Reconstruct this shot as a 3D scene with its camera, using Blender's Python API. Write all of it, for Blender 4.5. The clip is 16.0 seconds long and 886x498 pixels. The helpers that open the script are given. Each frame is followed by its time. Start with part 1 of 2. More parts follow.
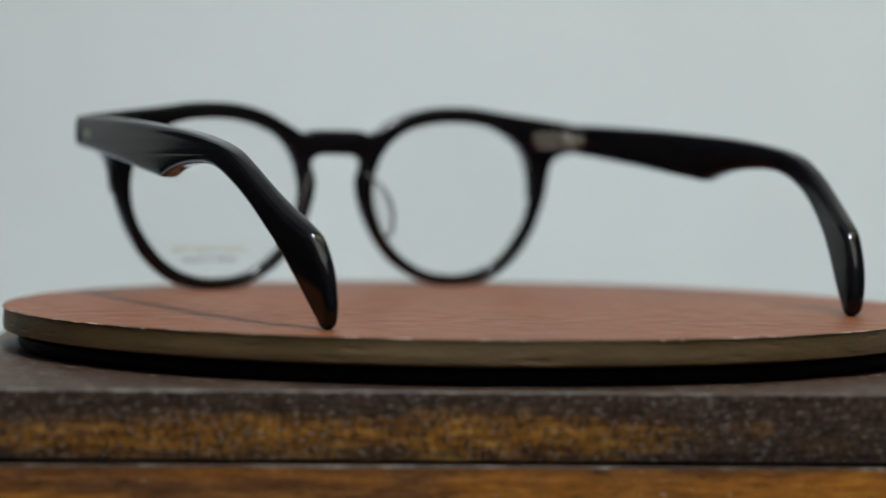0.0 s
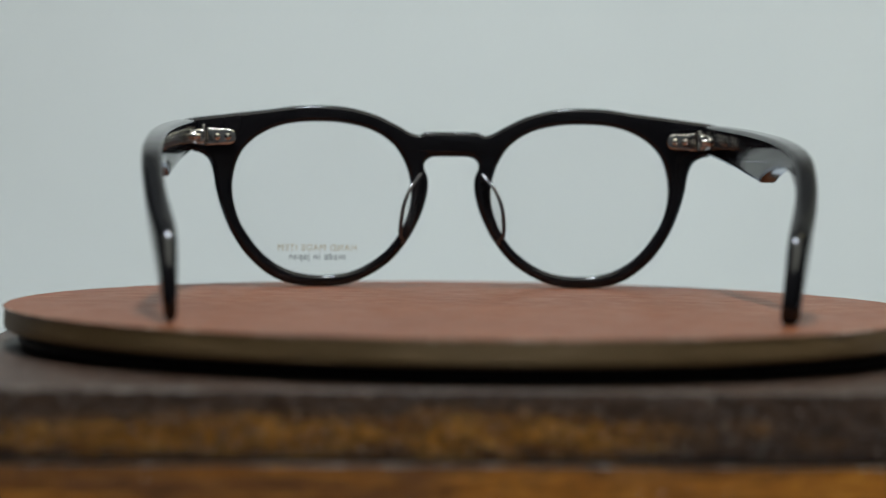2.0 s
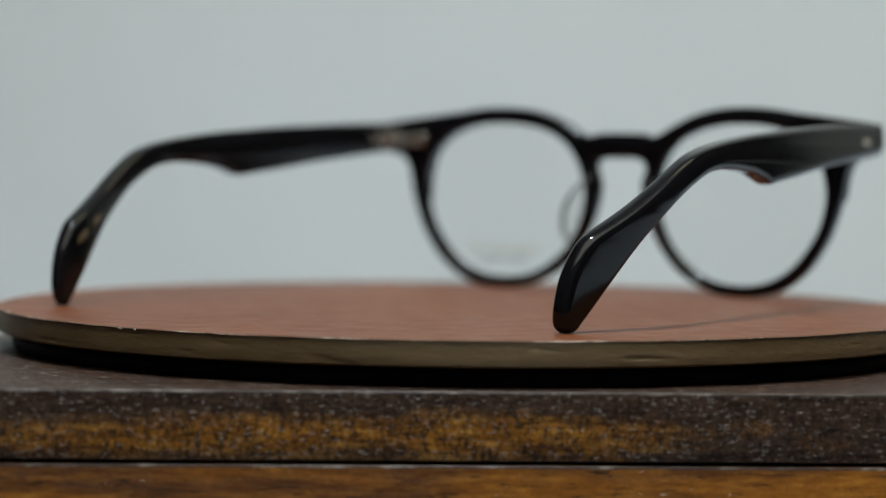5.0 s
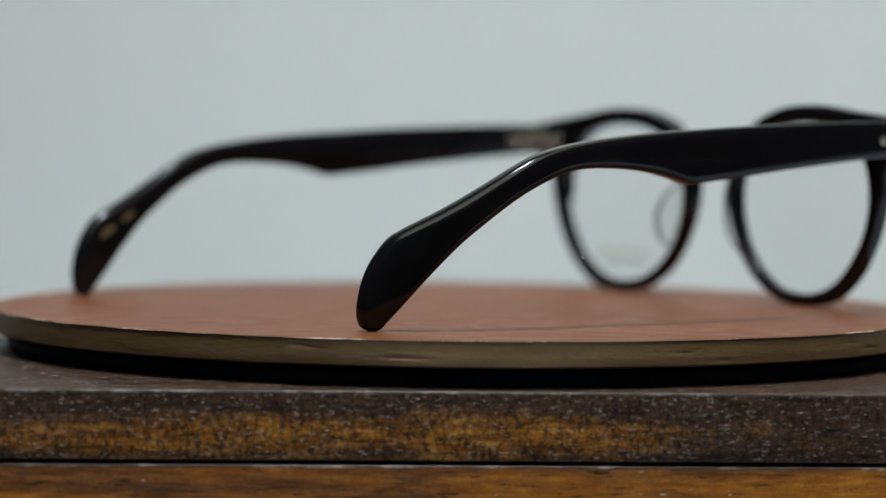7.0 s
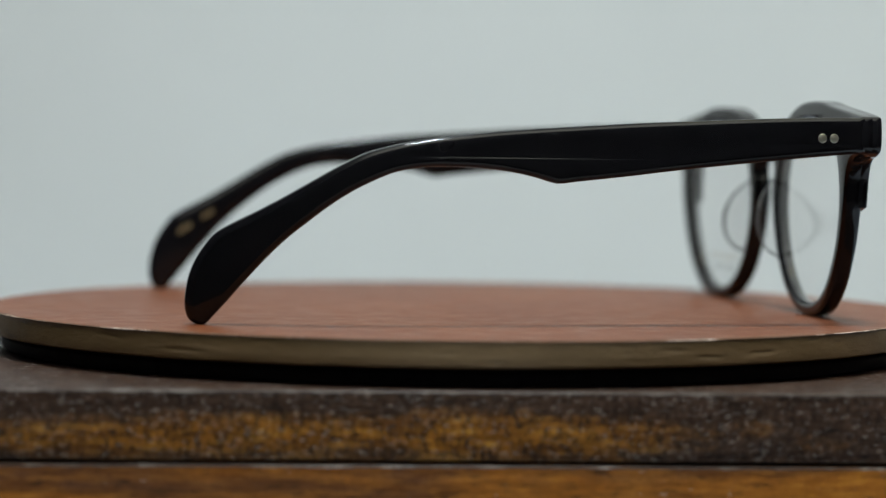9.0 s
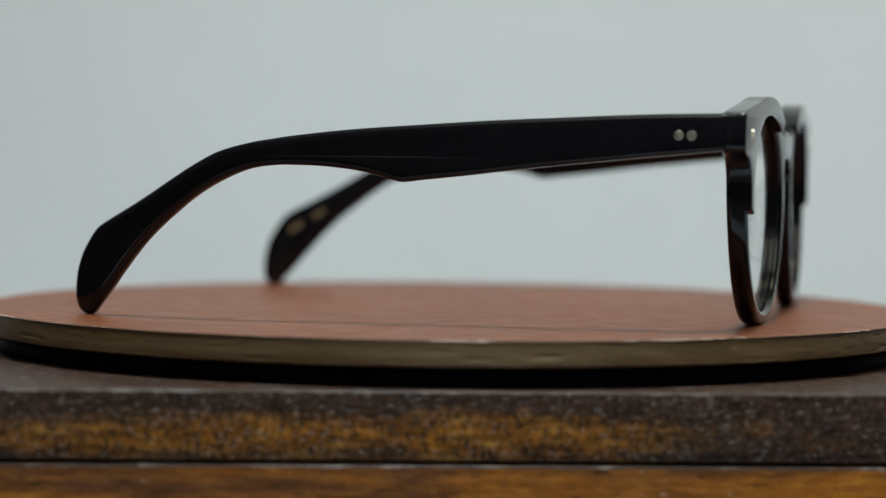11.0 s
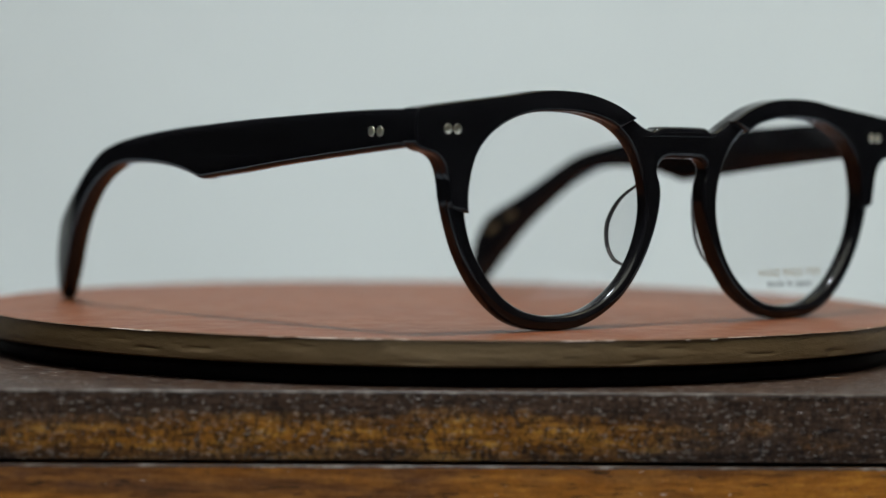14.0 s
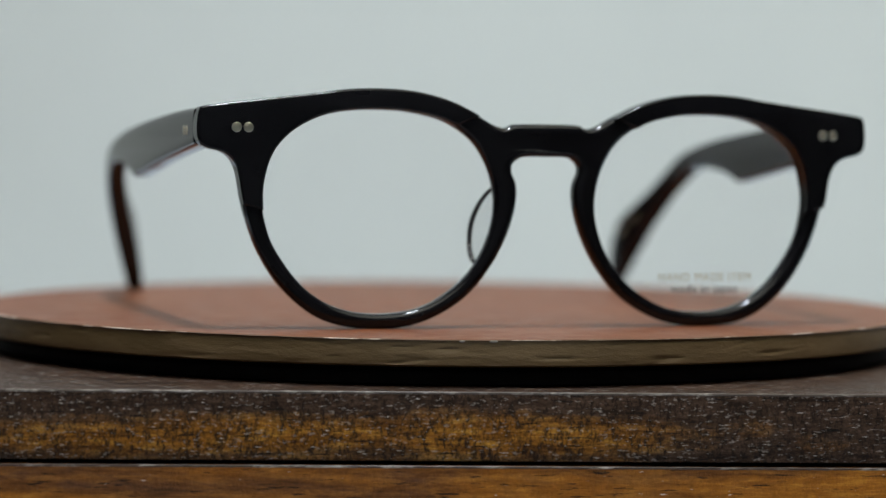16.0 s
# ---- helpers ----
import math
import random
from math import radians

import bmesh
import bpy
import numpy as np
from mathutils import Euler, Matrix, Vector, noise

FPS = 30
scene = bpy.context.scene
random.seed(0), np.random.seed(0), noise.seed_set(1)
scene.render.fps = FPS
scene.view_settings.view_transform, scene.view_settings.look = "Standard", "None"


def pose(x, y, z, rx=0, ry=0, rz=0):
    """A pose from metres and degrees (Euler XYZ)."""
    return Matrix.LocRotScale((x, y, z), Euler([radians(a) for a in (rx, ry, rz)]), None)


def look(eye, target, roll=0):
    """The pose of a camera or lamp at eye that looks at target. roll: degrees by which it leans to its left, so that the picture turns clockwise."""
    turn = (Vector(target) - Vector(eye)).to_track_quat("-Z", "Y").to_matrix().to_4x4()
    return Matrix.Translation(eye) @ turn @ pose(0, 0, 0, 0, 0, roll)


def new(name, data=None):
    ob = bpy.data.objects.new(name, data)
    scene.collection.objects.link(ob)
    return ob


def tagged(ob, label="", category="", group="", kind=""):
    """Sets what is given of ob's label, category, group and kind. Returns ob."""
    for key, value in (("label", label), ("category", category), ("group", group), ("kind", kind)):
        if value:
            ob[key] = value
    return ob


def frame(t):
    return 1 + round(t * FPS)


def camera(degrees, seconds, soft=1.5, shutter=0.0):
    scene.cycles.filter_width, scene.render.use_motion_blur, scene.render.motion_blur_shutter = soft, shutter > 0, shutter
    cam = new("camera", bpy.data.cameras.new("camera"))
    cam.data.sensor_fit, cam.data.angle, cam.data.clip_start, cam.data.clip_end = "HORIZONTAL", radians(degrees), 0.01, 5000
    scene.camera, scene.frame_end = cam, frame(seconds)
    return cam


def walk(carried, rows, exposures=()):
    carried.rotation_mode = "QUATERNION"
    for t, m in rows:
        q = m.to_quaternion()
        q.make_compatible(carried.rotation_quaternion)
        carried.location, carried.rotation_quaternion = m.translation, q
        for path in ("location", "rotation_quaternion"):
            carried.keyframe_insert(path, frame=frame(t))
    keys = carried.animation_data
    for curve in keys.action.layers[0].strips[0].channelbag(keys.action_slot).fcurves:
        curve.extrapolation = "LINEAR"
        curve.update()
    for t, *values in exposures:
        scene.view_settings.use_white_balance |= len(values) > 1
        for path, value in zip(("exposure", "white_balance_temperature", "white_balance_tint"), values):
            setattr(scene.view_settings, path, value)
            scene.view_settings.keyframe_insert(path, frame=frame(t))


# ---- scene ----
MM = 0.001

# ---- camera: on a low stand before the turntable ----
cam = camera(21.025, 16.0, soft=1.2)
cam.data.dof.use_dof = True
cam.data.dof.aperture_fstop = 9.0
cam.data.dof.aperture_blades = 9
YAW, PITCH, ROLL = radians(0.327), radians(2.165), 0.666
AIM = Vector((-math.sin(YAW) * math.cos(PITCH), math.cos(YAW) * math.cos(PITCH), -math.sin(PITCH)))
EYE = Vector((0.0, -0.525, 0.03155))


def stand(back):
    """The camera's pose, drawn back by that many metres: refocusing widens the view a little."""
    eye = EYE - AIM * back
    return look(eye, eye + AIM, ROLL)


walk(cam, [(0.0, stand(0)), (1.95, stand(0)), (2.1, stand(0.0052)), (3.65, stand(0.0052)), (3.8, stand(0)), (16.0, stand(0))],
     exposures=[(0.0, -0.03), (1.9, -0.02), (2.2, -0.1), (3.6, -0.12), (4.2, -0.18), (6.3, -0.07), (7.2, -0.05), (8.0, 0.0), (9.2, 0.0),
                (11.3, -0.06), (12.5, 0.0), (16.0, 0.03)])

# the autofocus wanders: near tips, back to the front for a while, near again
FOCUS = [(0.0, 0.470), (0.25, 0.455), (0.5, 0.432), (1.0, 0.432), (1.8, 0.436), (1.9, 0.480), (2.0, 0.555), (2.1, 0.598), (3.65, 0.598), (3.75, 0.570),
         (3.8, 0.525), (3.9, 0.470), (4.1, 0.452), (6.3, 0.440), (7.6, 0.440), (8.2, 0.429), (8.6, 0.432), (8.9, 0.458), (9.1, 0.466), (11.3, 0.462),
         (13.2, 0.462), (13.8, 0.452), (14.4, 0.446), (14.8, 0.430), (16.0, 0.430)]
focus_mark = new("focus_mark")
focus_mark.empty_display_size = 0.001
cam.data.dof.focus_object = focus_mark


# ---- light: ceiling spot overhead; unseen fills added by the back wall and behind the camera ----
world = bpy.data.worlds.new("world")
scene.world = world
world.use_nodes = True
world.node_tree.nodes["Background"].inputs[0].default_value = (0.55, 0.62, 0.7, 1)
world.node_tree.nodes["Background"].inputs[1].default_value = 0.3


def area_lamp(name, eye, target, w, h, watts, colour):
    data = bpy.data.lights.new(name, "AREA")
    data.shape, data.size, data.size_y, data.energy, data.color = "RECTANGLE", w, h, watts, colour
    ob = new(name, data)
    ob.matrix_world = look(eye, target)
    return ob


def spot_disk(name, eye, target, size, watts, colour):
    data = bpy.data.lights.new(name, "AREA")
    data.shape, data.size, data.energy, data.color = "DISK", size, watts, colour
    ob = new(name, data)
    ob.matrix_world = look(eye, target)
    return ob


spot_disk("ceiling_spot", (0.02, -0.24, 1.55), (0, 0.1, 0), 0.17, 23.5, (0.83, 0.90, 1.0))
# unseen warm fill, added to brighten the back wall
area_lamp("wall_fill", (0.85, 0.28, 1.66), (0.7, 0.95, 0), 0.9, 0.45, 3.6, (1.0, 0.93, 0.60))
# unseen fill added behind the camera: shines up, the ceiling throws it back
area_lamp("fill_uplight", (0.4, -1.25, 1.5), (0.4, -1.251, 3.0), 1.9, 1.7, 46.0, (0.985, 0.975, 0.885))


# ---- materials ----
def material(name, rough=0.5, metal=0.0, colour=(0.5, 0.5, 0.5)):
    m = bpy.data.materials.new(name)
    m.use_nodes = True
    b = m.node_tree.nodes["Principled BSDF"]
    b.inputs["Base Color"].default_value = (*colour, 1)
    b.inputs["Roughness"].default_value = rough
    b.inputs["Metallic"].default_value = metal
    return m, m.node_tree, b


def node(tree, kind, **inputs):
    n = tree.nodes.new(kind)
    for k, v in inputs.items():
        n.inputs[k.replace("_", " ")].default_value = v
    return n


def coords(tree, scale=(1, 1, 1)):
    c = tree.nodes.new("ShaderNodeTexCoord")
    mp = tree.nodes.new("ShaderNodeMapping")
    mp.inputs["Scale"].default_value = scale
    tree.links.new(c.outputs["Object"], mp.inputs["Vector"])
    return mp.outputs["Vector"]


def noise_tex(tree, vec, scale, detail=6, rough=0.6, distortion=0.0):
    n = node(tree, "ShaderNodeTexNoise", Scale=scale, Detail=detail, Roughness=rough, Distortion=distortion)
    tree.links.new(vec, n.inputs["Vector"])
    return n.outputs["Fac"]


def ramp(tree, fac, stops):
    r = tree.nodes.new("ShaderNodeValToRGB")
    e = r.color_ramp.elements
    while len(e) < len(stops):
        e.new(0.5)
    for el, (p, c) in zip(e, stops):
        el.position = p
        el.color = (*c, 1) if len(c) == 3 else c
    tree.links.new(fac, r.inputs["Fac"])
    return r.outputs["Color"]


def mix(tree, fac, a, b, blend="MIX"):
    n = tree.nodes.new("ShaderNodeMix")
    n.data_type, n.blend_type = "RGBA", blend
    for s, v in ((n.inputs[0], fac), (n.inputs[6], a), (n.inputs[7], b)):
        if isinstance(v, (int, float)):
            s.default_value = v
        elif isinstance(v, tuple):
            s.default_value = (*v, 1)
        else:
            tree.links.new(v, s)
    return n.outputs[2]


def bump(tree, bsdf, height, strength, distance):
    n = node(tree, "ShaderNodeBump", Strength=strength, Distance=distance)
    tree.links.new(height, n.inputs["Height"])
    tree.links.new(n.outputs["Normal"], bsdf.inputs["Normal"])


def make_acetate():
    m, t, b = material("black_acetate", 0.09, 0, (0.004, 0.0035, 0.004))
    v = coords(t)
    f = noise_tex(t, v, 900, 3)
    t.links.new(ramp(t, f, [(0.3, (0.08,) * 3), (0.75, (0.12,) * 3)]), b.inputs["Roughness"])
    t.links.new(ramp(t, noise_tex(t, v, 60, 2), [(0.35, (0.005, 0.005, 0.006)), (0.7, (0.008, 0.0075, 0.009))]), b.inputs["Base Color"])
    b.inputs["IOR"].default_value = 1.36
    return m


def make_leather():
    m, t, b = material("red_brown_leather", 0.5)
    v = coords(t)
    big = noise_tex(t, v, 22, 5)
    col = ramp(t, big, [(0.3, (0.148, 0.040, 0.011)), (0.7, (0.205, 0.064, 0.019))])
    fine = noise_tex(t, v, 900, 4)
    col = mix(t, ramp(t, fine, [(0.42, (0, 0, 0)), (0.62, (0.35, 0.35, 0.35))]), col, (0.090, 0.026, 0.010))
    t.links.new(col, b.inputs["Base Color"])
    cells = node(t, "ShaderNodeTexVoronoi", Scale=1400)
    t.links.new(v, cells.inputs["Vector"])
    bump(t, b, cells.outputs["Distance"], 0.25, 0.0002)
    t.links.new(ramp(t, noise_tex(t, v, 140, 4), [(0.3, (0.42,) * 3), (0.7, (0.54,) * 3)]), b.inputs["Roughness"])
    b.inputs["IOR"].default_value = 1.41
    return m


def make_fibre():
    m, t, b = material("leather_cut_edge", 0.62)
    v = coords(t, (1, 1, 5))
    col = ramp(t, noise_tex(t, v, 70, 8, 0.7), [(0.25, (0.125, 0.078, 0.034)), (0.5, (0.165, 0.105, 0.049)), (0.8, (0.215, 0.140, 0.070))])
    t.links.new(col, b.inputs["Base Color"])
    bump(t, b, noise_tex(t, coords(t, (1, 1, 3)), 420, 6), 0.4, 0.0004)
    return m


def make_worn():
    """Raw leather edge: mostly brown, rubbed pale in places."""
    m, t, b = material("scuffed_edge", 0.6)
    v = coords(t)
    pale_mask = ramp(t, noise_tex(t, v, 75, 5, 0.7), [(0.52, (0, 0, 0)), (0.62, (0.9, 0.9, 0.9))])
    t.links.new(mix(t, pale_mask, (0.11, 0.065, 0.032), (0.62, 0.50, 0.42)), b.inputs["Base Color"])
    bump(t, b, noise_tex(t, v, 900, 4), 0.5, 0.0004)
    return m


def make_edge_glint():
    """Lacquered edge with a broken pale highlight painted along its length."""
    m, t, b = material("lacquer_glint", 0.35)
    pale_mask = ramp(t, noise_tex(t, coords(t, (1, 4, 4)), 160, 8, 0.75), [(0.50, (0, 0, 0)), (0.66, (0.9, 0.9, 0.9))])
    t.links.new(mix(t, pale_mask, (0.05, 0.032, 0.022), (0.52, 0.46, 0.41)), b.inputs["Base Color"])
    return m


def make_wood(name, shift, spread, stain_line=None):
    """Dark lacquered wood: amber figure in lengthwise bands, curly dark marks, painted pale glints and black pores
    along the grain.
    """
    m, t, b = material(name, 0.3)

    def at(scale, move=0.0):
        c = t.nodes.new("ShaderNodeTexCoord")
        mp = t.nodes.new("ShaderNodeMapping")
        mp.inputs["Location"].default_value = (shift + move, shift * 0.3, shift * 0.7 + move)
        mp.inputs["Scale"].default_value = scale
        t.links.new(c.outputs["Object"], mp.inputs["Vector"])
        return mp.outputs["Vector"]

    def span(axis, a, b, lo, hi):
        n = t.nodes.new("ShaderNodeMapRange")
        n.interpolation_type = "SMOOTHSTEP"
        for k, v in zip(("From Min", "From Max", "To Min", "To Max"), (a, b, lo, hi)):
            n.inputs[k].default_value = v
        t.links.new(axes.outputs[axis], n.inputs["Value"])
        return n.outputs["Result"]

    def sums(kind, a, b):
        n = t.nodes.new("ShaderNodeMath")
        n.operation = kind
        for k, v in enumerate((a, b)):
            if isinstance(v, (int, float)):
                n.inputs[k].default_value = v
            else:
                t.links.new(v, n.inputs[k])
        return n.outputs[0]

    where = t.nodes.new("ShaderNodeTexCoord")
    axes = t.nodes.new("ShaderNodeSeparateXYZ")
    t.links.new(where.outputs["Object"], axes.inputs[0])
    patches = noise_tex(t, at((1, 1, 5)), 22, 6, 0.68, 0.6)
    grain = noise_tex(t, at((1, 4, 7)), 110, 8, 0.72, 0.3)
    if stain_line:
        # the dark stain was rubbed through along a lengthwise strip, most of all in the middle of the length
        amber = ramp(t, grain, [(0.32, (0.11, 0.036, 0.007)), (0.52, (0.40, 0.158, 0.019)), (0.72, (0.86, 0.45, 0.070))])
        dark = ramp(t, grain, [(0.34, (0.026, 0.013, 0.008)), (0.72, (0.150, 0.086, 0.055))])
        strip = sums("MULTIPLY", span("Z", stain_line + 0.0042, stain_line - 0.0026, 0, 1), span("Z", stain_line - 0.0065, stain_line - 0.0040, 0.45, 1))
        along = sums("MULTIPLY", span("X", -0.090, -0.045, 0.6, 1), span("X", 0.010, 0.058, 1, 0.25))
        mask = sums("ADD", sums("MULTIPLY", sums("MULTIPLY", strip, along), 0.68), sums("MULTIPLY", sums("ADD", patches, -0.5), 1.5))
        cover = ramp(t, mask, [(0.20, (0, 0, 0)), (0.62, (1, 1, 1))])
    else:
        # the body: warm brown, streaked, clearer amber at one end
        amber = ramp(t, grain, [(0.30, (0.20, 0.062, 0.010)), (0.5, (0.34, 0.122, 0.015)), (0.72, (0.60, 0.255, 0.034))])
        dark = ramp(t, grain, [(0.32, (0.035, 0.015, 0.008)), (0.68, (0.15, 0.064, 0.030))])
        mask = sums("ADD", patches, span("X", -0.02, 0.07, -0.02, 0.14))
        cover = ramp(t, mask, [(0.5 - spread, (0, 0, 0)), (0.80 - spread, (1, 1, 1))])
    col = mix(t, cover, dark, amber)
    curl = noise_tex(t, at((1.5, 1, 0.8), 0.1), 800, 6, 0.75, 0.5)
    col = mix(t, ramp(t, curl, [(0.40, (0.9 if stain_line else 0.15,) * 3), (0.54, (0, 0, 0))]), col, (0.020, 0.012, 0.009))
    pores = noise_tex(t, at((1, 2, 11), 0.2), 150, 3, 0.6)
    col = mix(t, ramp(t, pores, [(0.62, (0, 0, 0)), (0.67, (0.9,) * 3)]), col, (0.010, 0.008, 0.008))
    # pale dashes: glints of the lacquer put into the colour
    glints = noise_tex(t, at((1, 2, 8), 0.3), 440, 2, 0.5)
    col = mix(t, ramp(t, glints, [(0.67 if stain_line else 0.72, (0, 0, 0)), (0.71 if stain_line else 0.76, (1.0,) * 3)]), col, (0.66, 0.60, 0.56))
    if stain_line:
        # fine pale dots all over the lid
        fine_dots = noise_tex(t, at((1, 1, 2.2), 0.4), 900, 3, 0.6)
        col = mix(t, ramp(t, fine_dots, [(0.60, (0, 0, 0)), (0.68, (0.5,) * 3)]), col, (0.50, 0.44, 0.40))
    grit = noise_tex(t, at((1, 1, 1.8), 0.5), 1500, 3, 0.7)
    col = mix(t, 0.75 if stain_line else 0.3, col, ramp(t, grit, [(0.33, (0.25,) * 3), (0.68, (1.0,) * 3)]), "MULTIPLY")
    t.links.new(col, b.inputs["Base Color"])
    b.inputs["Specular IOR Level"].default_value = 0.22
    t.links.new(ramp(t, grain, [(0.3, (0.28,) * 3), (0.7, (0.50,) * 3)]), b.inputs["Roughness"])
    bump(t, b, mix(t, 0.6, grain, curl), 0.7, 0.0006)
    b.inputs["IOR"].default_value = 1.32
    return m


def make_plain(name, colour, rough, metal=0.0, grain=200, spread=0.12, relief=0.0):
    m, t, b = material(name, rough, metal)
    f = noise_tex(t, coords(t), grain, 5)
    lo, hi = tuple(c * (1 - spread) for c in colour), tuple(min(1, c * (1 + spread)) for c in colour)
    t.links.new(ramp(t, f, [(0.3, lo), (0.7, hi)]), b.inputs["Base Color"])
    if relief:
        bump(t, b, f, 0.3, relief)
    return m


def make_clear(name, ior, tint, rough=0.0):
    m, t, b = material(name, rough, 0, tint)
    b.inputs["Transmission Weight"].default_value = 1
    b.inputs["IOR"].default_value = ior
    return m


ACETATE = make_acetate()
LEATHER = make_leather()
FIBRE = make_fibre()
WORN = make_worn()
EDGE_GLINT = make_edge_glint()
CHIP = make_plain("pale_fibre", (0.42, 0.36, 0.31), 0.6, 0, 900, 0.2)
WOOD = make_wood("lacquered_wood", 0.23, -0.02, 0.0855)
WOOD_BODY = make_wood("lacquered_wood_body", 0.37, 0.13)
BASE_BLACK = make_plain("black_plastic", (0.010, 0.010, 0.011), 0.6, 0, 300, 0.3)
SILVER = make_plain("nickel_silver", (0.84, 0.76, 0.60), 0.32, 1.0, 1500, 0.08)
HINGE = make_plain("hinge_steel", (0.66, 0.62, 0.57), 0.13, 1.0, 1500, 0.15)
LENS = make_clear("demo_lens", 1.36, (1, 1, 1))
BASE_BLACK.node_tree.nodes["Principled BSDF"].inputs["Specular IOR Level"].default_value = 0.12
PAD = make_plain("clear_acetate", (0.16, 0.16, 0.17), 0.05, 0, 300, 0.03)
PAD.node_tree.nodes["Principled BSDF"].inputs["Alpha"].default_value = 0.07
PAD_OUTLINE = make_plain("pad_dark_outline", (0.05, 0.045, 0.045), 0.08, 0, 300, 0.1)
GOLD_INK = make_plain("gold_ink", (0.44, 0.35, 0.19), 0.5, 0, 900, 0.15)
DIM_GOLD = make_plain("dull_gold_print", (0.16, 0.12, 0.06), 0.5, 0, 1200, 0.5)
BLACK_INK = make_plain("black_ink", (0.02, 0.02, 0.025), 0.5, 0, 900, 0.2)
PAINT = make_plain("wall_paint", (0.68, 0.70, 0.67), 0.8, 0, 6, 0.02, 0.0008)
DARK_WALL = make_plain("dim_room_wall", (0.22, 0.22, 0.22), 0.8, 0, 6, 0.1)
# dark colours for unseen walls, chosen for what the acetate reflects
DARK_REFLECTION = make_plain("dark_reflection_paint", (0.022, 0.022, 0.023), 0.85, 0, 6, 0.15)
DIM_REFLECTION = make_plain("dim_reflection_paint", (0.11, 0.125, 0.15), 0.8, 0, 6, 0.1)
BOUNCE_BLUE = make_plain("pale_bounce_blue", (0.59, 0.66, 0.75), 0.5, 0, 20, 0.04)


# ---- mesh helpers ----
def part(name, bm, mat, parent=None, label="", smooth=40):
    """Links a bmesh, or a ready mesh, as one object."""
    if isinstance(bm, bmesh.types.BMesh):
        me = bpy.data.meshes.new(name)
        bmesh.ops.recalc_face_normals(bm, faces=bm.faces)
        bm.to_mesh(me)
        bm.free()
    else:
        me = bm
    me.materials.clear()
    me.materials.append(mat)
    if smooth:
        me.polygons.foreach_set("use_smooth", [True] * len(me.polygons))
        me.set_sharp_from_angle(angle=radians(smooth))
    ob = new(name, me)
    if parent:
        ob.parent = parent
    return tagged(ob, label)


def empty(name):
    ob = new(name)
    ob.empty_display_size = 0.01
    return ob


def smooth_loop(points, steps, closed=True):
    """A centripetal-like Catmull-Rom line through the control points."""
    n, out = len(points), []
    for i in range(n if closed else n - 1):
        if closed:
            p0, p1, p2, p3 = (Vector(points[(i + k) % n]) for k in (-1, 0, 1, 2))
        else:
            p0, p1, p2, p3 = (Vector(points[min(max(i + k, 0), n - 1)]) for k in (-1, 0, 1, 2))
        for j in range(steps):
            t = j / steps
            out.append(0.5 * (2 * p1 + (p2 - p0) * t + (2 * p0 - 5 * p1 + 4 * p2 - p3) * t * t + (3 * p1 - p0 - 3 * p2 + p3) * t ** 3))
    if not closed:
        out.append(Vector(points[-1]))
    return out


def slab(loops, thick, bevel, res=3):
    """A mesh of flat outlines (holes inside), thick along z, with rounded edges; millimetres in, metres out."""
    cu = bpy.data.curves.new("outline", "CURVE")
    cu.dimensions, cu.fill_mode = "2D", "BOTH"
    cu.extrude, cu.bevel_depth, cu.bevel_resolution, cu.offset = thick / 2 - bevel, bevel, res, -bevel
    for pts in loops:
        sp = cu.splines.new("POLY")
        sp.points.add(len(pts) - 1)
        sp.points.foreach_set("co", [c for p in pts for c in (p[0], p[1], 0, 1)])
        sp.use_cyclic_u = True
    ob = bpy.data.objects.new("outline", cu)
    me = bpy.data.meshes.new_from_object(ob)
    bpy.data.objects.remove(ob)
    bm = bmesh.new()
    bm.from_mesh(me)
    bpy.data.meshes.remove(me)
    bmesh.ops.remove_doubles(bm, verts=bm.verts, dist=0.002)
    return bm


def place(bm, fn):
    """Moves every vertex by fn, then turns millimetres into metres."""
    for v in bm.verts:
        v.co = Vector(fn(v.co)) * MM
    return bm


def box_bm(w, d, h, bevel, at=(0, 0, 0), seg=3):
    """A rounded box, its base centre at the given place (metres)."""
    bm = bmesh.new()
    bmesh.ops.create_cube(bm, size=1)
    for v in bm.verts:
        v.co = Vector((v.co.x * w + at[0], v.co.y * d + at[1], (v.co.z + 0.5) * h + at[2]))
    if bevel:
        bmesh.ops.bevel(bm, geom=bm.edges[:], offset=bevel, segments=seg, affect="EDGES", profile=0.5)
    return bm


def lathe(profile, n, wobble=None):
    """A solid of turning from (radius, z) pairs in metres; the first and last ring are closed."""
    bm = bmesh.new()
    rings = []
    for r, z in profile:
        ring = []
        for i in range(n):
            a = 2 * math.pi * i / n
            dr, dz = wobble(a, r, z) if wobble else (0, 0)
            ring.append(bm.verts.new(((r + dr) * math.cos(a), (r + dr) * math.sin(a), z + dz)))
        rings.append(ring)
    for a, b in zip(rings, rings[1:]):
        for i in range(n):
            bm.faces.new((a[i], a[(i + 1) % n], b[(i + 1) % n], b[i]))
    bm.faces.new(rings[0][::-1])
    bm.faces.new(rings[-1])
    return bm


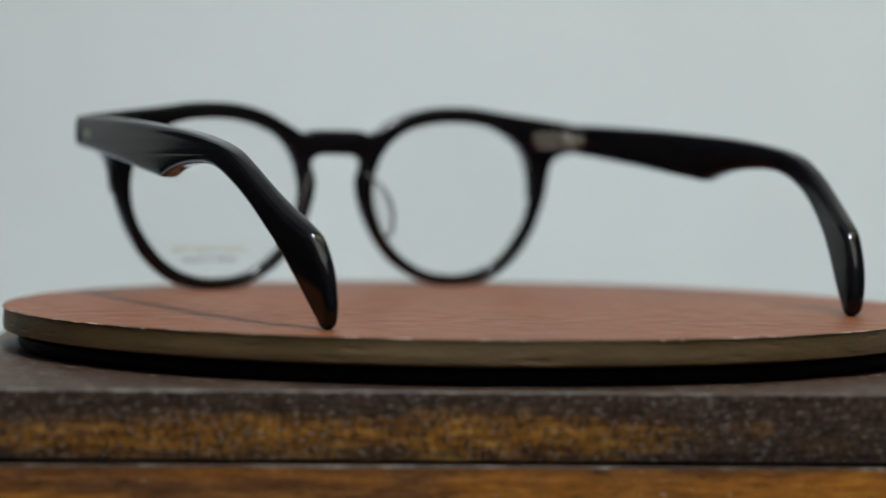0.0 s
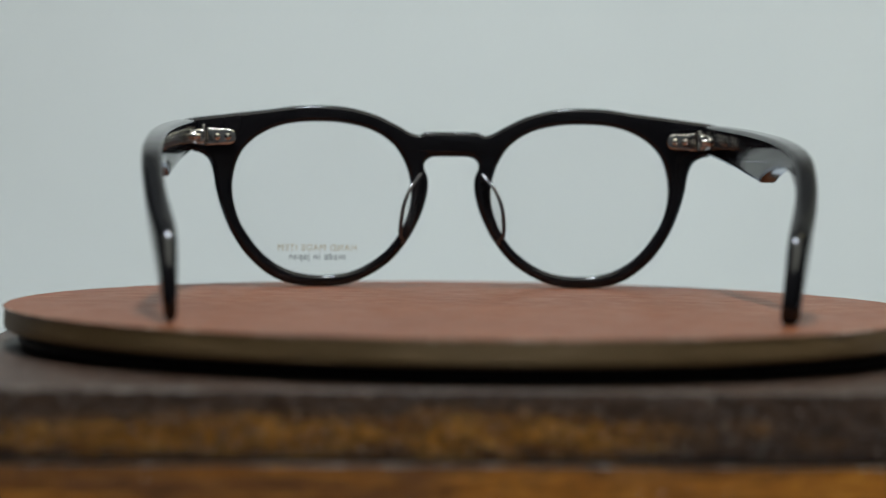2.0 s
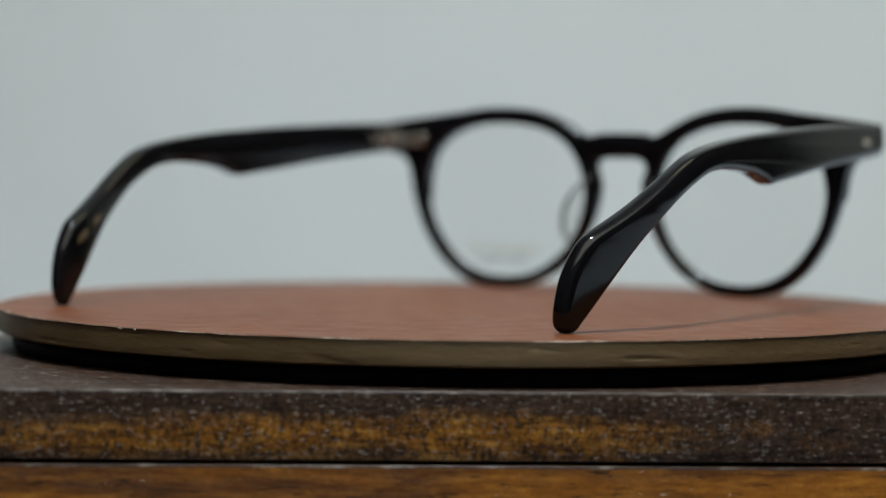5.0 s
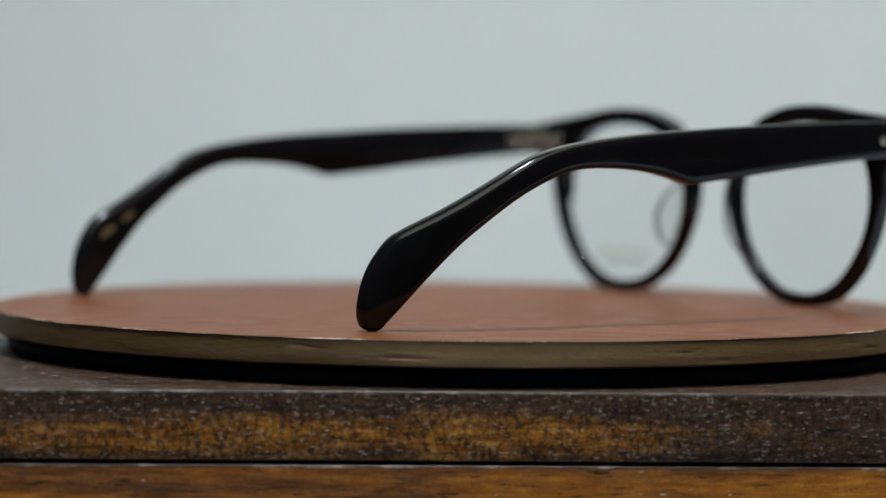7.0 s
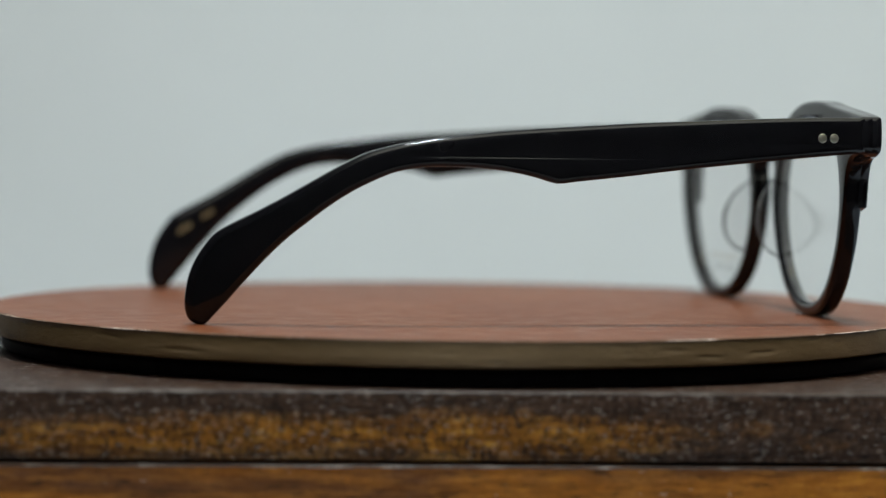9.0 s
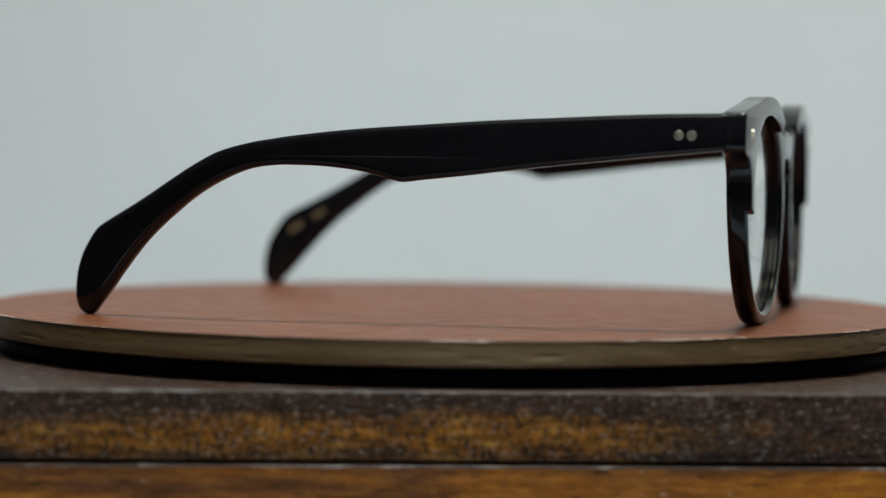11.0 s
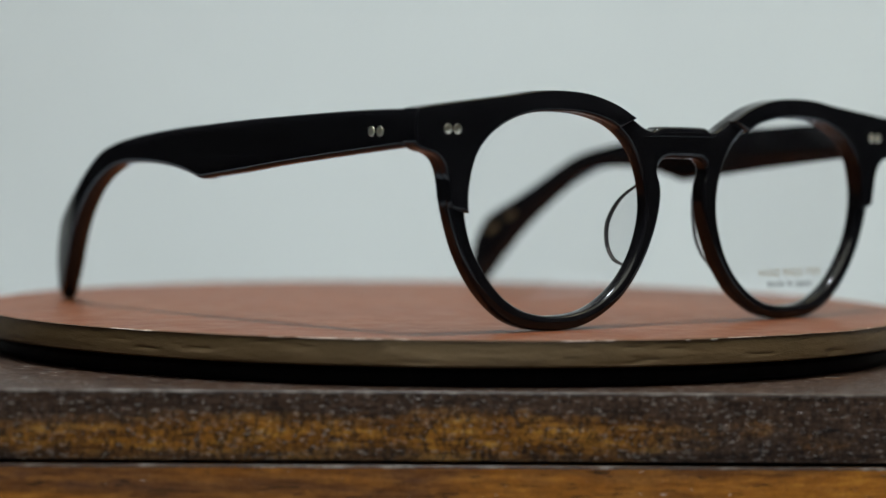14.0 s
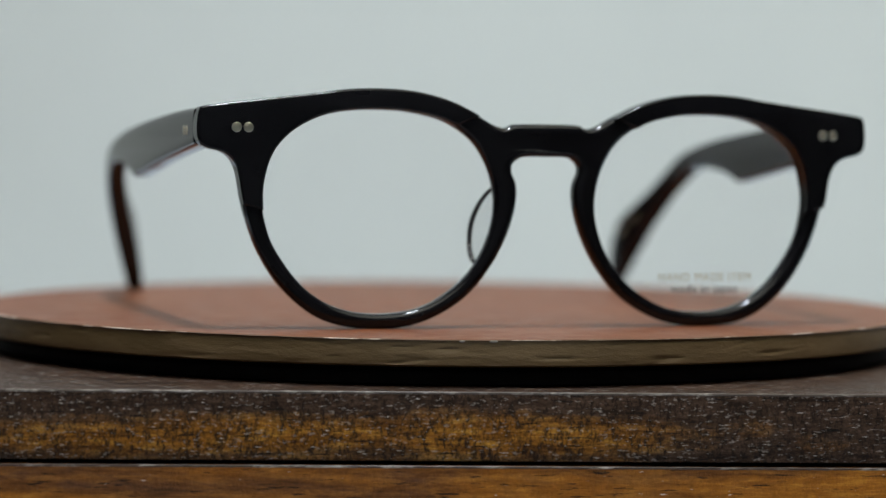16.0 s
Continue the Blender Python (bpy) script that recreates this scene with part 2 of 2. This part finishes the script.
def rod(radius, length, n=20, bevel=0.25):
    """A short rod along z from 0, with a rounded far end; millimetres."""
    bm = bmesh.new()
    prof = [(radius, 0), (radius, length - bevel), (radius - bevel * 0.3, length - bevel * 0.3), (radius - bevel, length)]
    rings = [[bm.verts.new((r * math.cos(2 * math.pi * i / n), r * math.sin(2 * math.pi * i / n), z)) for i in range(n)] for r, z in prof]
    for a, b in zip(rings, rings[1:]):
        for i in range(n):
            bm.faces.new((a[i], a[(i + 1) % n], b[(i + 1) % n], b[i]))
    bm.faces.new(rings[0][::-1])
    bm.faces.new(rings[-1])
    return bm


# ---- the setting ----
def wall(name, w, d, h, at, mat):
    ob = part(name, box_bm(w, d, h, 0, at), mat, smooth=0)
    return tagged(ob, kind="structure")


LOW = -0.95
wall("wall_north", 2.92, 0.1, 2.7, (0.14, 1.15, LOW), PAINT)
# unseen walls, coloured dark and placed to shape the acetate's reflections
wall("wall_south", 2.92, 0.1, 2.7, (0.14, -2.25, LOW), DIM_REFLECTION)
wall("wall_west", 0.1, 3.3, 2.7, (-1.27, -0.55, LOW), DARK_REFLECTION)
wall("wall_east", 0.1, 3.3, 2.7, (1.55, -0.55, LOW), DARK_REFLECTION)
wall("ceiling", 2.92, 3.5, 0.1, (0.14, -0.55, LOW + 2.7), PAINT)
wall("floor", 2.92, 3.5, 0.1, (0.14, -0.55, LOW - 0.1), DARK_WALL)
# unseen support; its pale blue top is added to bounce cool light up
wall("bounce_stand", 1.4, 1.34, 0.85, (0.3, 0.43, LOW), BOUNCE_BLUE)

# ---- wooden box under the turntable ----
BOX_TOP = -9.35 * MM


def wooden_box():
    box = empty("wooden_box")
    box.matrix_world = pose(0.0, 0.0, LOW + 0.85, 0, 0, 3.2)
    base = BOX_TOP - (LOW + 0.85)
    front, w, d = -0.1072, 0.206, 0.212
    mid = front + d / 2
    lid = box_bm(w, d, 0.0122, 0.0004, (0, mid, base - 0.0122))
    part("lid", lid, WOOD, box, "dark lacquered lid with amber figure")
    # thin bar that paints the highlight on the lid's top edge
    edge = box_bm(w - 0.001, 0.0007, 0.0005, 0.0002, (0, front + 0.0003, base - 0.00045))
    part("worn_or_glint_edge", edge, EDGE_GLINT, box, "lacquer edge with painted pale highlight")
    # the same painted highlight along the body's upper edge
    lip = box_bm(w - 0.001, 0.0006, 0.0004, 0.0001, (0, front - 0.0006 + 0.00025, base - 0.01336))
    part("worn_or_glint_edge", lip, EDGE_GLINT, box, "lacquer edge with painted pale highlight")
    # black filler stands in for the shade between lid and body
    gap = box_bm(w - 0.006, d - 0.006, 0.0012, 0, (0, mid, base - 0.0132))
    part("gap_shade", gap, BASE_BLACK, box, "black filler for the shade in the gap")
    part("body", box_bm(w + 0.0012, d + 0.0012, base - 0.0130, 0.0004, (0, mid, 0)), WOOD_BODY, box)
    return tagged(box, "dark lacquered wooden box with amber figured grain", "box")


wooden_box()


# ---- turntable ----
DISC_TOP = -0.5 * MM
OFF_AXIS = (2.8 * MM, -0.4 * MM, 0)  # the disc does not sit quite on the axis


def rim_wobble(a, r, z):
    p = Vector((math.cos(a) * 3, math.sin(a) * 3, z * 60))
    fine = noise.noise(p * 9) * 0.00006 + noise.noise(p * 2) * 0.00014
    nick = max(noise.noise(Vector((p.x * 5 + z * 500, p.y * 5 + z * 500, z * 900)) + Vector((7, 3, 1))) - 0.42, 0) * 0.0011
    lip = noise.noise(p * 6 + Vector((1, 9, 4))) * 0.00010 if -0.001 < z < 0 else 0
    return (fine - nick if r > 0.09 else 0, lip if r > 0.0988 else 0)


def chip(table, angle, width):
    """A pale frayed flake on the disc's upper edge."""
    rnd = random.Random(angle)
    pts = [(math.cos(k * 0.785) * width / 2 * rnd.uniform(0.6, 1.1), math.sin(k * 0.785) * 0.19 * rnd.uniform(0.6, 1.2)) for k in range(8)]
    bm = slab([pts], 0.3, 0.06, 2)
    a = radians(angle)
    place(bm, lambda c: ((101.2 + c.z) * math.cos(a) - c.x * math.sin(a), (101.2 + c.z) * math.sin(a) + c.x * math.cos(a), -0.85 + c.y))
    return part("chip", bm, CHIP, table, "pale frayed flake on the edge")


def turntable():
    table = empty("turntable")
    side = [(0.1009 + 0.0001 * math.sin(k / 3), (-5.2 + k * 0.32) * MM) for k in range(15)]
    core = lathe([(0.0955, -5.60 * MM), (0.1001, -5.58 * MM)] + side, 720, rim_wobble)
    disc = part("disc", core, FIBRE, table, "olive-brown cut edge with nicks")
    top = lathe([(0.1009, DISC_TOP - 0.12 * MM), (0.1007, DISC_TOP - 0.06 * MM), (0.1002, DISC_TOP - 0.02 * MM), (0.0993, DISC_TOP), (0.06, DISC_TOP)], 720, rim_wobble)
    cover = part("leather_cover", top, LEATHER, table, "red-brown grained leather top")
    fringe = lathe([(0.1004, DISC_TOP - 0.34 * MM), (0.1011, DISC_TOP - 0.32 * MM), (0.1012, DISC_TOP - 0.2 * MM), (0.1010, DISC_TOP - 0.1 * MM)], 720, rim_wobble)
    worn = part("worn_or_glint_edge", fringe, WORN, table, "pale scuffed leather edge")
    prof = [(0.0955, 0.0), (0.0974, 0.0004), (0.0978, 0.0012), (0.0978, 0.0026), (0.0972, 0.0032), (0.0955, 0.0037)]
    base = part("base", lathe([(r, z + BOX_TOP) for r, z in prof], 160), BASE_BLACK, table, "glossy black base ring")
    chips = [chip(table, a, w) for a, w in ((-150.6, 1.6), (-93.2, 1.3), (-91.0, 0.9), (83.9, 1.8), (80.8, 1.2))]
    for ob in (disc, cover, worn, base, *chips):
        ob.location = OFF_AXIS
    return tagged(table, "round red-brown leather-topped turntable disc", "turntable")


TURNTABLE = turntable()

# ---- eyeglasses ----
# half of the front's outline, from the bridge's top round the end piece to the bridge's underside (mm)
OUTER = [(0, 38.8), (6.0, 38.7), (7.4, 38.2), (8.6, 38.0), (10.6, 38.6), (13.5, 40.2), (19, 42.8), (25.5, 44.5), (32, 45.0), (38.6, 44.8), (45, 43.9),
         (51.5, 43.1), (59, 42.2), (65.4, 41.3), (66.7, 40.5), (67.1, 37.3), (66.7, 34.6), (65, 33.5), (62.3, 32.8), (60.4, 31.3), (59.3, 28.6),
         (58.5, 24), (57, 18.8), (54.8, 13.6), (51, 7.9), (45.6, 3.1), (40, 0.7), (33, 0.0), (26.5, 0.5), (20.7, 2.6), (15.2, 6.3), (10.8, 11.6),
         (7.9, 17), (6.4, 21.4), (5.8, 25), (6.0, 27.6), (6.8, 29.6), (6.6, 31.2), (5.2, 32.3), (3.5, 32.6), (0, 32.6)]
INNER = [(54.1, 24.5), (52.8, 31.6), (49.8, 36), (45.2, 39.1), (39.8, 40.8), (33, 41.3), (26.5, 40.9), (20, 39.2), (15, 35.8), (12, 31.2), (10.5, 26),
         (10.4, 21.5), (11.4, 17.2), (13.4, 12.7), (16.7, 8.5), (21, 5.2), (25.5, 3.2), (31, 2.4), (36.5, 2.7), (41.6, 4.3), (46.1, 7.4), (49.9, 12),
         (52.8, 17.4)]


def hole_point(p, wide):
    """A point of the lens opening: a little narrower at the back (wide 0) than at the front (wide 1)."""
    back = Vector((10.0 + (p[0] - 10.4) * 1.016, 2.85 + (p[1] - 2.4) * 0.978))
    fore = Vector((10.1 + (p[0] - 10.4) * 1.022, 2.75 + (p[1] - 2.4) * 0.988))
    return back + (fore - back) * wide


def half_outline():
    return smooth_loop(OUTER, 6, closed=False)


def mirrored(pts):
    return [Vector((-p.x, p.y)) for p in reversed(pts)]


def bow(x):
    """How far the front falls back towards its ends."""
    return 0.030 * abs(x) + 0.00012 * x * x


def front_frame(glasses):
    right = half_outline()
    outline = right[:-1] + mirrored(right)[:-1]
    loop = smooth_loop(INNER, 6)
    hole = [hole_point(p, 0) for p in loop]
    thick = 3.9
    bm = slab([outline, hole, mirrored(hole)], thick, 1.05, 4)

    # rim: front face behind the brow; the opening flares forwards
    def where(c):
        x, z = abs(c.x), c.y
        near = min((x - p.x) ** 2 + (z - p.y) ** 2 for p in hole)
        if near < 1.3 ** 2:
            wide = c.z / thick + 0.5
            raw = ((x - 10.0) / 1.016 + 10.4, (z - 2.85) / 0.978 + 2.4)
            x, z = hole_point(raw, wide)
        return (math.copysign(x, c.x), -(1.05 + thick / 2 - c.z) - bow(c.x) + 1.4, z)

    place(bm, where)
    frame_part = part("front_frame", bm, ACETATE, glasses, "glossy black acetate front with keyhole bridge")
    # raised brow layer on each side, from over the bridge to half way down the outer rim
    flared = [hole_point(p, 0.95) for p in loop]
    loop = right[30:128] + flared[-2:] + flared[:45]
    for side in (1, -1):
        pts = loop if side > 0 else [Vector((-p.x, p.y)) for p in reversed(loop)]
        b2 = slab([pts], 2.4, 0.5, 3)
        place(b2, lambda c: (c.x, -(1.2 - c.z) - bow(c.x) + 1.4, c.y))
        part("brow", b2, ACETATE, frame_part, "raised black brow layer")
    return frame_part


def lens(glasses, side):
    loop = smooth_loop(INNER, 3)
    cx, cz = 32.2, 22.5
    bm = bmesh.new()
    rings = 7
    layers = []
    for face in (0, 1):
        grid = [[bm.verts.new((0, 0, 0))]]
        grid[0][0].co = (cx, 0, cz)
        for k in range(1, rings + 1):
            f = 1.03 * k / rings
            grid.append([bm.verts.new((cx + (p.x - cx) * f, 0, cz + (p.y - cz) * f)) for p in loop])
        for ring in grid:
            for v in ring:
                d2 = (v.co.x - cx) ** 2 + (v.co.z - cz) ** 2
                v.co.y = -3.0 - face * 1.2 + 0.6 - d2 * 0.0018 - bow(v.co.x) + 1.4
        for a, b in zip(grid[1:], grid[2:]):
            for i in range(len(loop)):
                j = (i + 1) % len(loop)
                bm.faces.new((a[i], a[j], b[j], b[i]))
        for i in range(len(loop)):
            bm.faces.new((grid[0][0], grid[1][i], grid[1][(i + 1) % len(loop)]))
        layers.append(grid[-1])
    for i in range(len(loop)):
        j = (i + 1) % len(loop)
        bm.faces.new((layers[0][i], layers[0][j], layers[1][j], layers[1][i]))
    for v in bm.verts:
        v.co = Vector((v.co.x * side, v.co.y, v.co.z)) * MM
    ob = part("lens", bm, LENS, glasses, "clear plastic demo lens", smooth=60)
    ob.visible_shadow = False
    return ob


def lettering(text, width, z, mat, parent, label):
    """One printed line on the lens, reading from the front."""
    cu = bpy.data.curves.new("lettering", "FONT")
    cu.body, cu.align_x, cu.size, cu.extrude, cu.resolution_u, cu.space_character = text, "CENTER", 1.0, 0.0, 3, 1.12
    ob = bpy.data.objects.new("lettering", cu)
    me = bpy.data.meshes.new_from_object(ob)
    bpy.data.objects.remove(ob)
    xs = [v.co.x for v in me.vertices]
    f = width / (max(xs) - min(xs))
    bm = bmesh.new()
    bm.from_mesh(me)
    for v in bm.verts:
        x = -33.3 - v.co.x * f
        v.co = Vector((x, -0.82 - bow(x) + 1.0 - 0.0018 * ((-x - 32.2) ** 2 + (z - 22.5) ** 2), z + v.co.y * f * 1.05)) * MM
    part("lettering", bm, mat, parent, label, smooth=0)


# temple profile: distance behind the front and height (mm)
TEMPLE = [(4.3, 41.0), (14.6, 40.85), (25, 40.5), (37, 39.95), (50, 39.3), (62, 38.5), (75.8, 37.5), (86.8, 36.3), (92.2, 35.5), (97.2, 34.6),
          (103, 33.0), (108.1, 30.5), (113.1, 27.6), (118.5, 24.4), (123.2, 21.8), (128.9, 18.8), (131.2, 17.2), (133.2, 14.6), (134.7, 12), (135.9, 8.5),
          (136.4, 4.2), (135.8, 1.3), (134.2, 0.1), (132.4, 0.2), (130.8, 1.9), (128.7, 4.3), (123.4, 10.6), (118.4, 15.9), (113.2, 20.3), (108, 24.2),
          (103, 27.1), (97.3, 29.5), (92, 30.4), (86.7, 30.5), (81.5, 30.3), (75.8, 29.7), (70.8, 28.7), (67.3, 27.7), (65.7, 27.5), (62.5, 27.9),
          (53.5, 28.9), (42.2, 30.3), (31, 31.5), (19.2, 32.7), (4.3, 34.1)]
LINE_R = ([0, 40, 66, 95, 107, 117, 126, 134, 138], [66.9, 68.2, 68.9, 69.2, 68.8, 66.7, 63.8, 60.4, 58.9])
LINE_L = ([0, 40, 66, 100, 111, 121.5, 127, 132, 138], [66.9, 70.2, 71.5, 72.0, 71.1, 69.5, 68.1, 67.0, 66.0])


def temple_outside(s, side):
    """Outer face of the temple: how far from the middle, s behind the front."""
    line = LINE_R if side > 0 else LINE_L
    return sum(float(np.interp(s + d, *line)) for d in (-6, -3, 0, 3, 6)) / 5


def temple_thick(s):
    return 4.4 + 0.4 * math.exp(-((s - 122) / 9) ** 2) - 0.7 * min(max(s - 127, 0) / 9, 1)


def temple_lean(s, z):
    """How far the outer face of the drop tip leans inwards below its top edge."""
    top = float(np.interp(s, [100, 108, 118, 129, 137], [34, 30.5, 24.7, 18.8, 14]))
    return 0.09 * max(top - z, 0) * min(max((s - 98) / 14, 0), 1)


def temple(glasses, side):
    body = smooth_loop(TEMPLE, 5, closed=False)
    bm = slab([body], 4.0, 1.7, 6)
    thick = 4.0

    def where(c):
        s, z, u = c.x, c.y, 2 * c.z / thick
        # crisp edges along the straight run, a rounder section towards the tip
        u = math.copysign(min(abs(u), 1) ** (0.4 + 0.6 * min(max((s - 96) / 22, 0), 1)), u)
        depth = (u / 2 + 0.5) * temple_thick(s)
        return (side * (temple_outside(s, side) - depth - temple_lean(s, z) * (1 if side > 0 else 1 - depth / temple_thick(s))), -s, z)

    place(bm, where)
    ob = part("temple", bm, ACETATE, glasses, "glossy black acetate temple with drop tip")
    for s in (11.1, 13.5):
        b = place(rod(0.95, 0.6, bevel=0.15), lambda c: (side * (temple_outside(s, side) - 0.5 + c.z), -s + c.x, 36.85 + c.y))
        part("rivet", b, SILVER, ob, "round silver rivet")
    # printing inside the temple, too small to read
    rows = [(126.2, 129.6, 14.6, 1.6, 30), (120.8, 123.8, 18.0, 1.3, 30), (33, 37.5, 35.2, 0.8, 2), (38.5, 46, 35.0, 0.8, 2)] if side < 0 else [
        (32, 40, 34.9, 0.8, 2), (42, 50, 34.6, 0.8, 2), (52, 58, 34.3, 0.8, 2)]
    for s0, s1, z, h, lean in rows:
        b = slab([[(s0, -h / 2), (s1, -h / 2), (s1, h / 2), (s0, h / 2)]], 0.1, 0.02, 1)
        mid = (s0 + s1) / 2
        fall = math.tan(radians(lean))
        

        def inside(c):
            up = z + c.y - (c.x - mid) * fall
            return (side * (temple_outside(c.x, side) - temple_thick(c.x) - (temple_lean(c.x, up) if side > 0 else 0) - 0.03 - c.z), -c.x, up)

        place(b, inside)
        part("printed_bar", b, DIM_GOLD, ob, "small gold printing")
    return ob


def hinge(glasses, side):
    """Silver hinge inside the corner: front plate, temple plate, knuckles and screw."""
    def spot(x, back, z):
        return (side * x, -back, z)
    y0 = 5.6 + bow(57) - 1.4
    plate = slab([smooth_loop([(53.6, 36.9), (54.6, 35.2), (58, 35.0), (61.6, 35.0), (61.6, 38.8), (58, 38.8), (54.6, 38.6)], 4)], 0.8, 0.2, 2)
    place(plate, lambda c: spot(c.x, y0 + 0.3 + c.z, c.y))
    ob = part("hinge", plate, HINGE, glasses, "silver riveted hinge")
    for x in (55.6, 58.2):
        part("pin", place(rod(0.85, 0.85, bevel=0.55), lambda c: spot(x + c.x, y0 + 0.5 + c.z, 36.9 + c.y)), HINGE, ob)
    for k in range(5):
        z0 = 34.9 + k * 0.86
        part("knuckle", place(rod(1.35 if k % 2 else 1.1, 0.74, bevel=0.15), lambda c: spot(61.6 + c.x, y0 + 1.5 + c.y, z0 + c.z)), HINGE, ob)
    part("screw", place(rod(0.8, 0.6), lambda c: spot(61.6 + c.x, y0 + 1.5 + c.y, 39.15 + c.z)), HINGE, ob)
    tp = slab([smooth_loop([(6.5, 35.2), (11, 35.0), (15.2, 35.6), (16.2, 36.9), (15.2, 38.2), (11, 38.7), (6.5, 38.6)], 4)], 0.8, 0.2, 2)
    place(tp, lambda c: spot(temple_outside(c.x, side) - temple_thick(c.x) - 0.2 - c.z, c.x, c.y))
    part("temple_plate", tp, HINGE, ob)
    for s in (10.2, 13.6):
        stud = place(rod(0.8, 0.8, bevel=0.5), lambda c: spot(temple_outside(s, side) - temple_thick(s) - 0.4 - c.z, s + c.x, 36.9 + c.y))
        part("pin", stud, HINGE, ob)
    arm = box_bm(1.6, 2.4, 3.4, 0.3)
    place(arm, lambda c: spot(62.2 + c.x, y0 + 2.2 + c.y, 35.2 + c.z))
    part("arm", arm, HINGE, ob)
    return ob


def nose_pad(glasses, side):
    """Clear pad behind the inner rim: a rounded D, splayed outwards."""
    pts = smooth_loop([(0, 27.2), (2.2, 26.6), (4.4, 23.9), (5.6, 19.8), (5.1, 15.8), (3.3, 13.0), (1.2, 11.9), (0, 12.1)], 6)
    bm = slab([pts], 1.1, 0.4, 3)

    def where(c):
        s, z = c.x, c.y
        s *= 0.98
        x = 7.9 + (25 - z) * 0.17 + max(18 - z, 0) ** 2 * 0.03 + s * 0.64 + c.z
        return (side * x, -(3.4 + s), z)

    place(bm, where)
    ob = part("nose_pad", bm, PAD, glasses, "clear acetate nose pad")
    ob.visible_shadow = False
    # dark tube added to paint the outline that refraction gives the rounded edge
    tube, sides = bmesh.new(), 8
    run = [p for p in pts if p.x > 0.2]
    centre = Vector((2.5, 20.5))
    rings = []
    for p in run:
        out = (p - centre).normalized()
        ring = []
        for k in range(sides):
            a = 2 * math.pi * k / sides
            ring.append(tube.verts.new((p.x + out.x * math.cos(a) * 0.28, p.y + out.y * math.cos(a) * 0.28, math.sin(a) * 0.5)))
        rings.append(ring)
    for a, b in zip(rings, rings[1:]):
        for k in range(sides):
            tube.faces.new((a[k], a[(k + 1) % sides], b[(k + 1) % sides], b[k]))
    tube.faces.new(rings[0][::-1])
    tube.faces.new(rings[-1])
    place(tube, where)
    part("edge", tube, PAD_OUTLINE, ob, "dark tube painting the clear pad's refracted outline")
    return ob


def eyeglasses():
    g = empty("eyeglasses")
    ff = front_frame(g)
    for side in (1, -1):
        le = lens(g, side)
        if side < 0:
            lettering("HAND MADE ITEM", 19.6, 8.8, GOLD_INK, le, "gold printed line")
            lettering("made in japan", 14.0, 6.6, BLACK_INK, le, "black printed line")
        temple(g, side)
        hinge(g, side)
        nose_pad(g, side)
        for x in (57.6, 59.8):
            b = place(rod(0.95, 0.6, bevel=0.15), lambda c: (side * x + c.x, -0.45 + c.z - bow(x) + 1.4, 37.4 + c.y))
            part("rivet", b, SILVER, ff, "round silver rivet")
    return tagged(g, "black acetate eyeglasses with clear lenses, standing open on the disc", "eyeglasses")


EYEGLASSES = eyeglasses()


# ---- what moves: the disc turns steadily and carries the eyeglasses ----
def turn(t):
    return 23.34 - 11.99 * t


def motions():
    times = [k * 0.25 for k in range(65)]
    seat = pose(-2.56 * MM, 72.49 * MM, DISC_TOP + 0.03 * MM, 0, 0, 5.13)
    walk(focus_mark, [(t, Matrix.Translation(EYE + AIM * d)) for t, d in FOCUS])
    walk(TURNTABLE, [(t, pose(0, 0, 0, 0, 0, turn(t))) for t in times])
    walk(EYEGLASSES, [(t, pose(0, 0, 0, 0, 0, turn(t)) @ seat) for t in times])


motions()
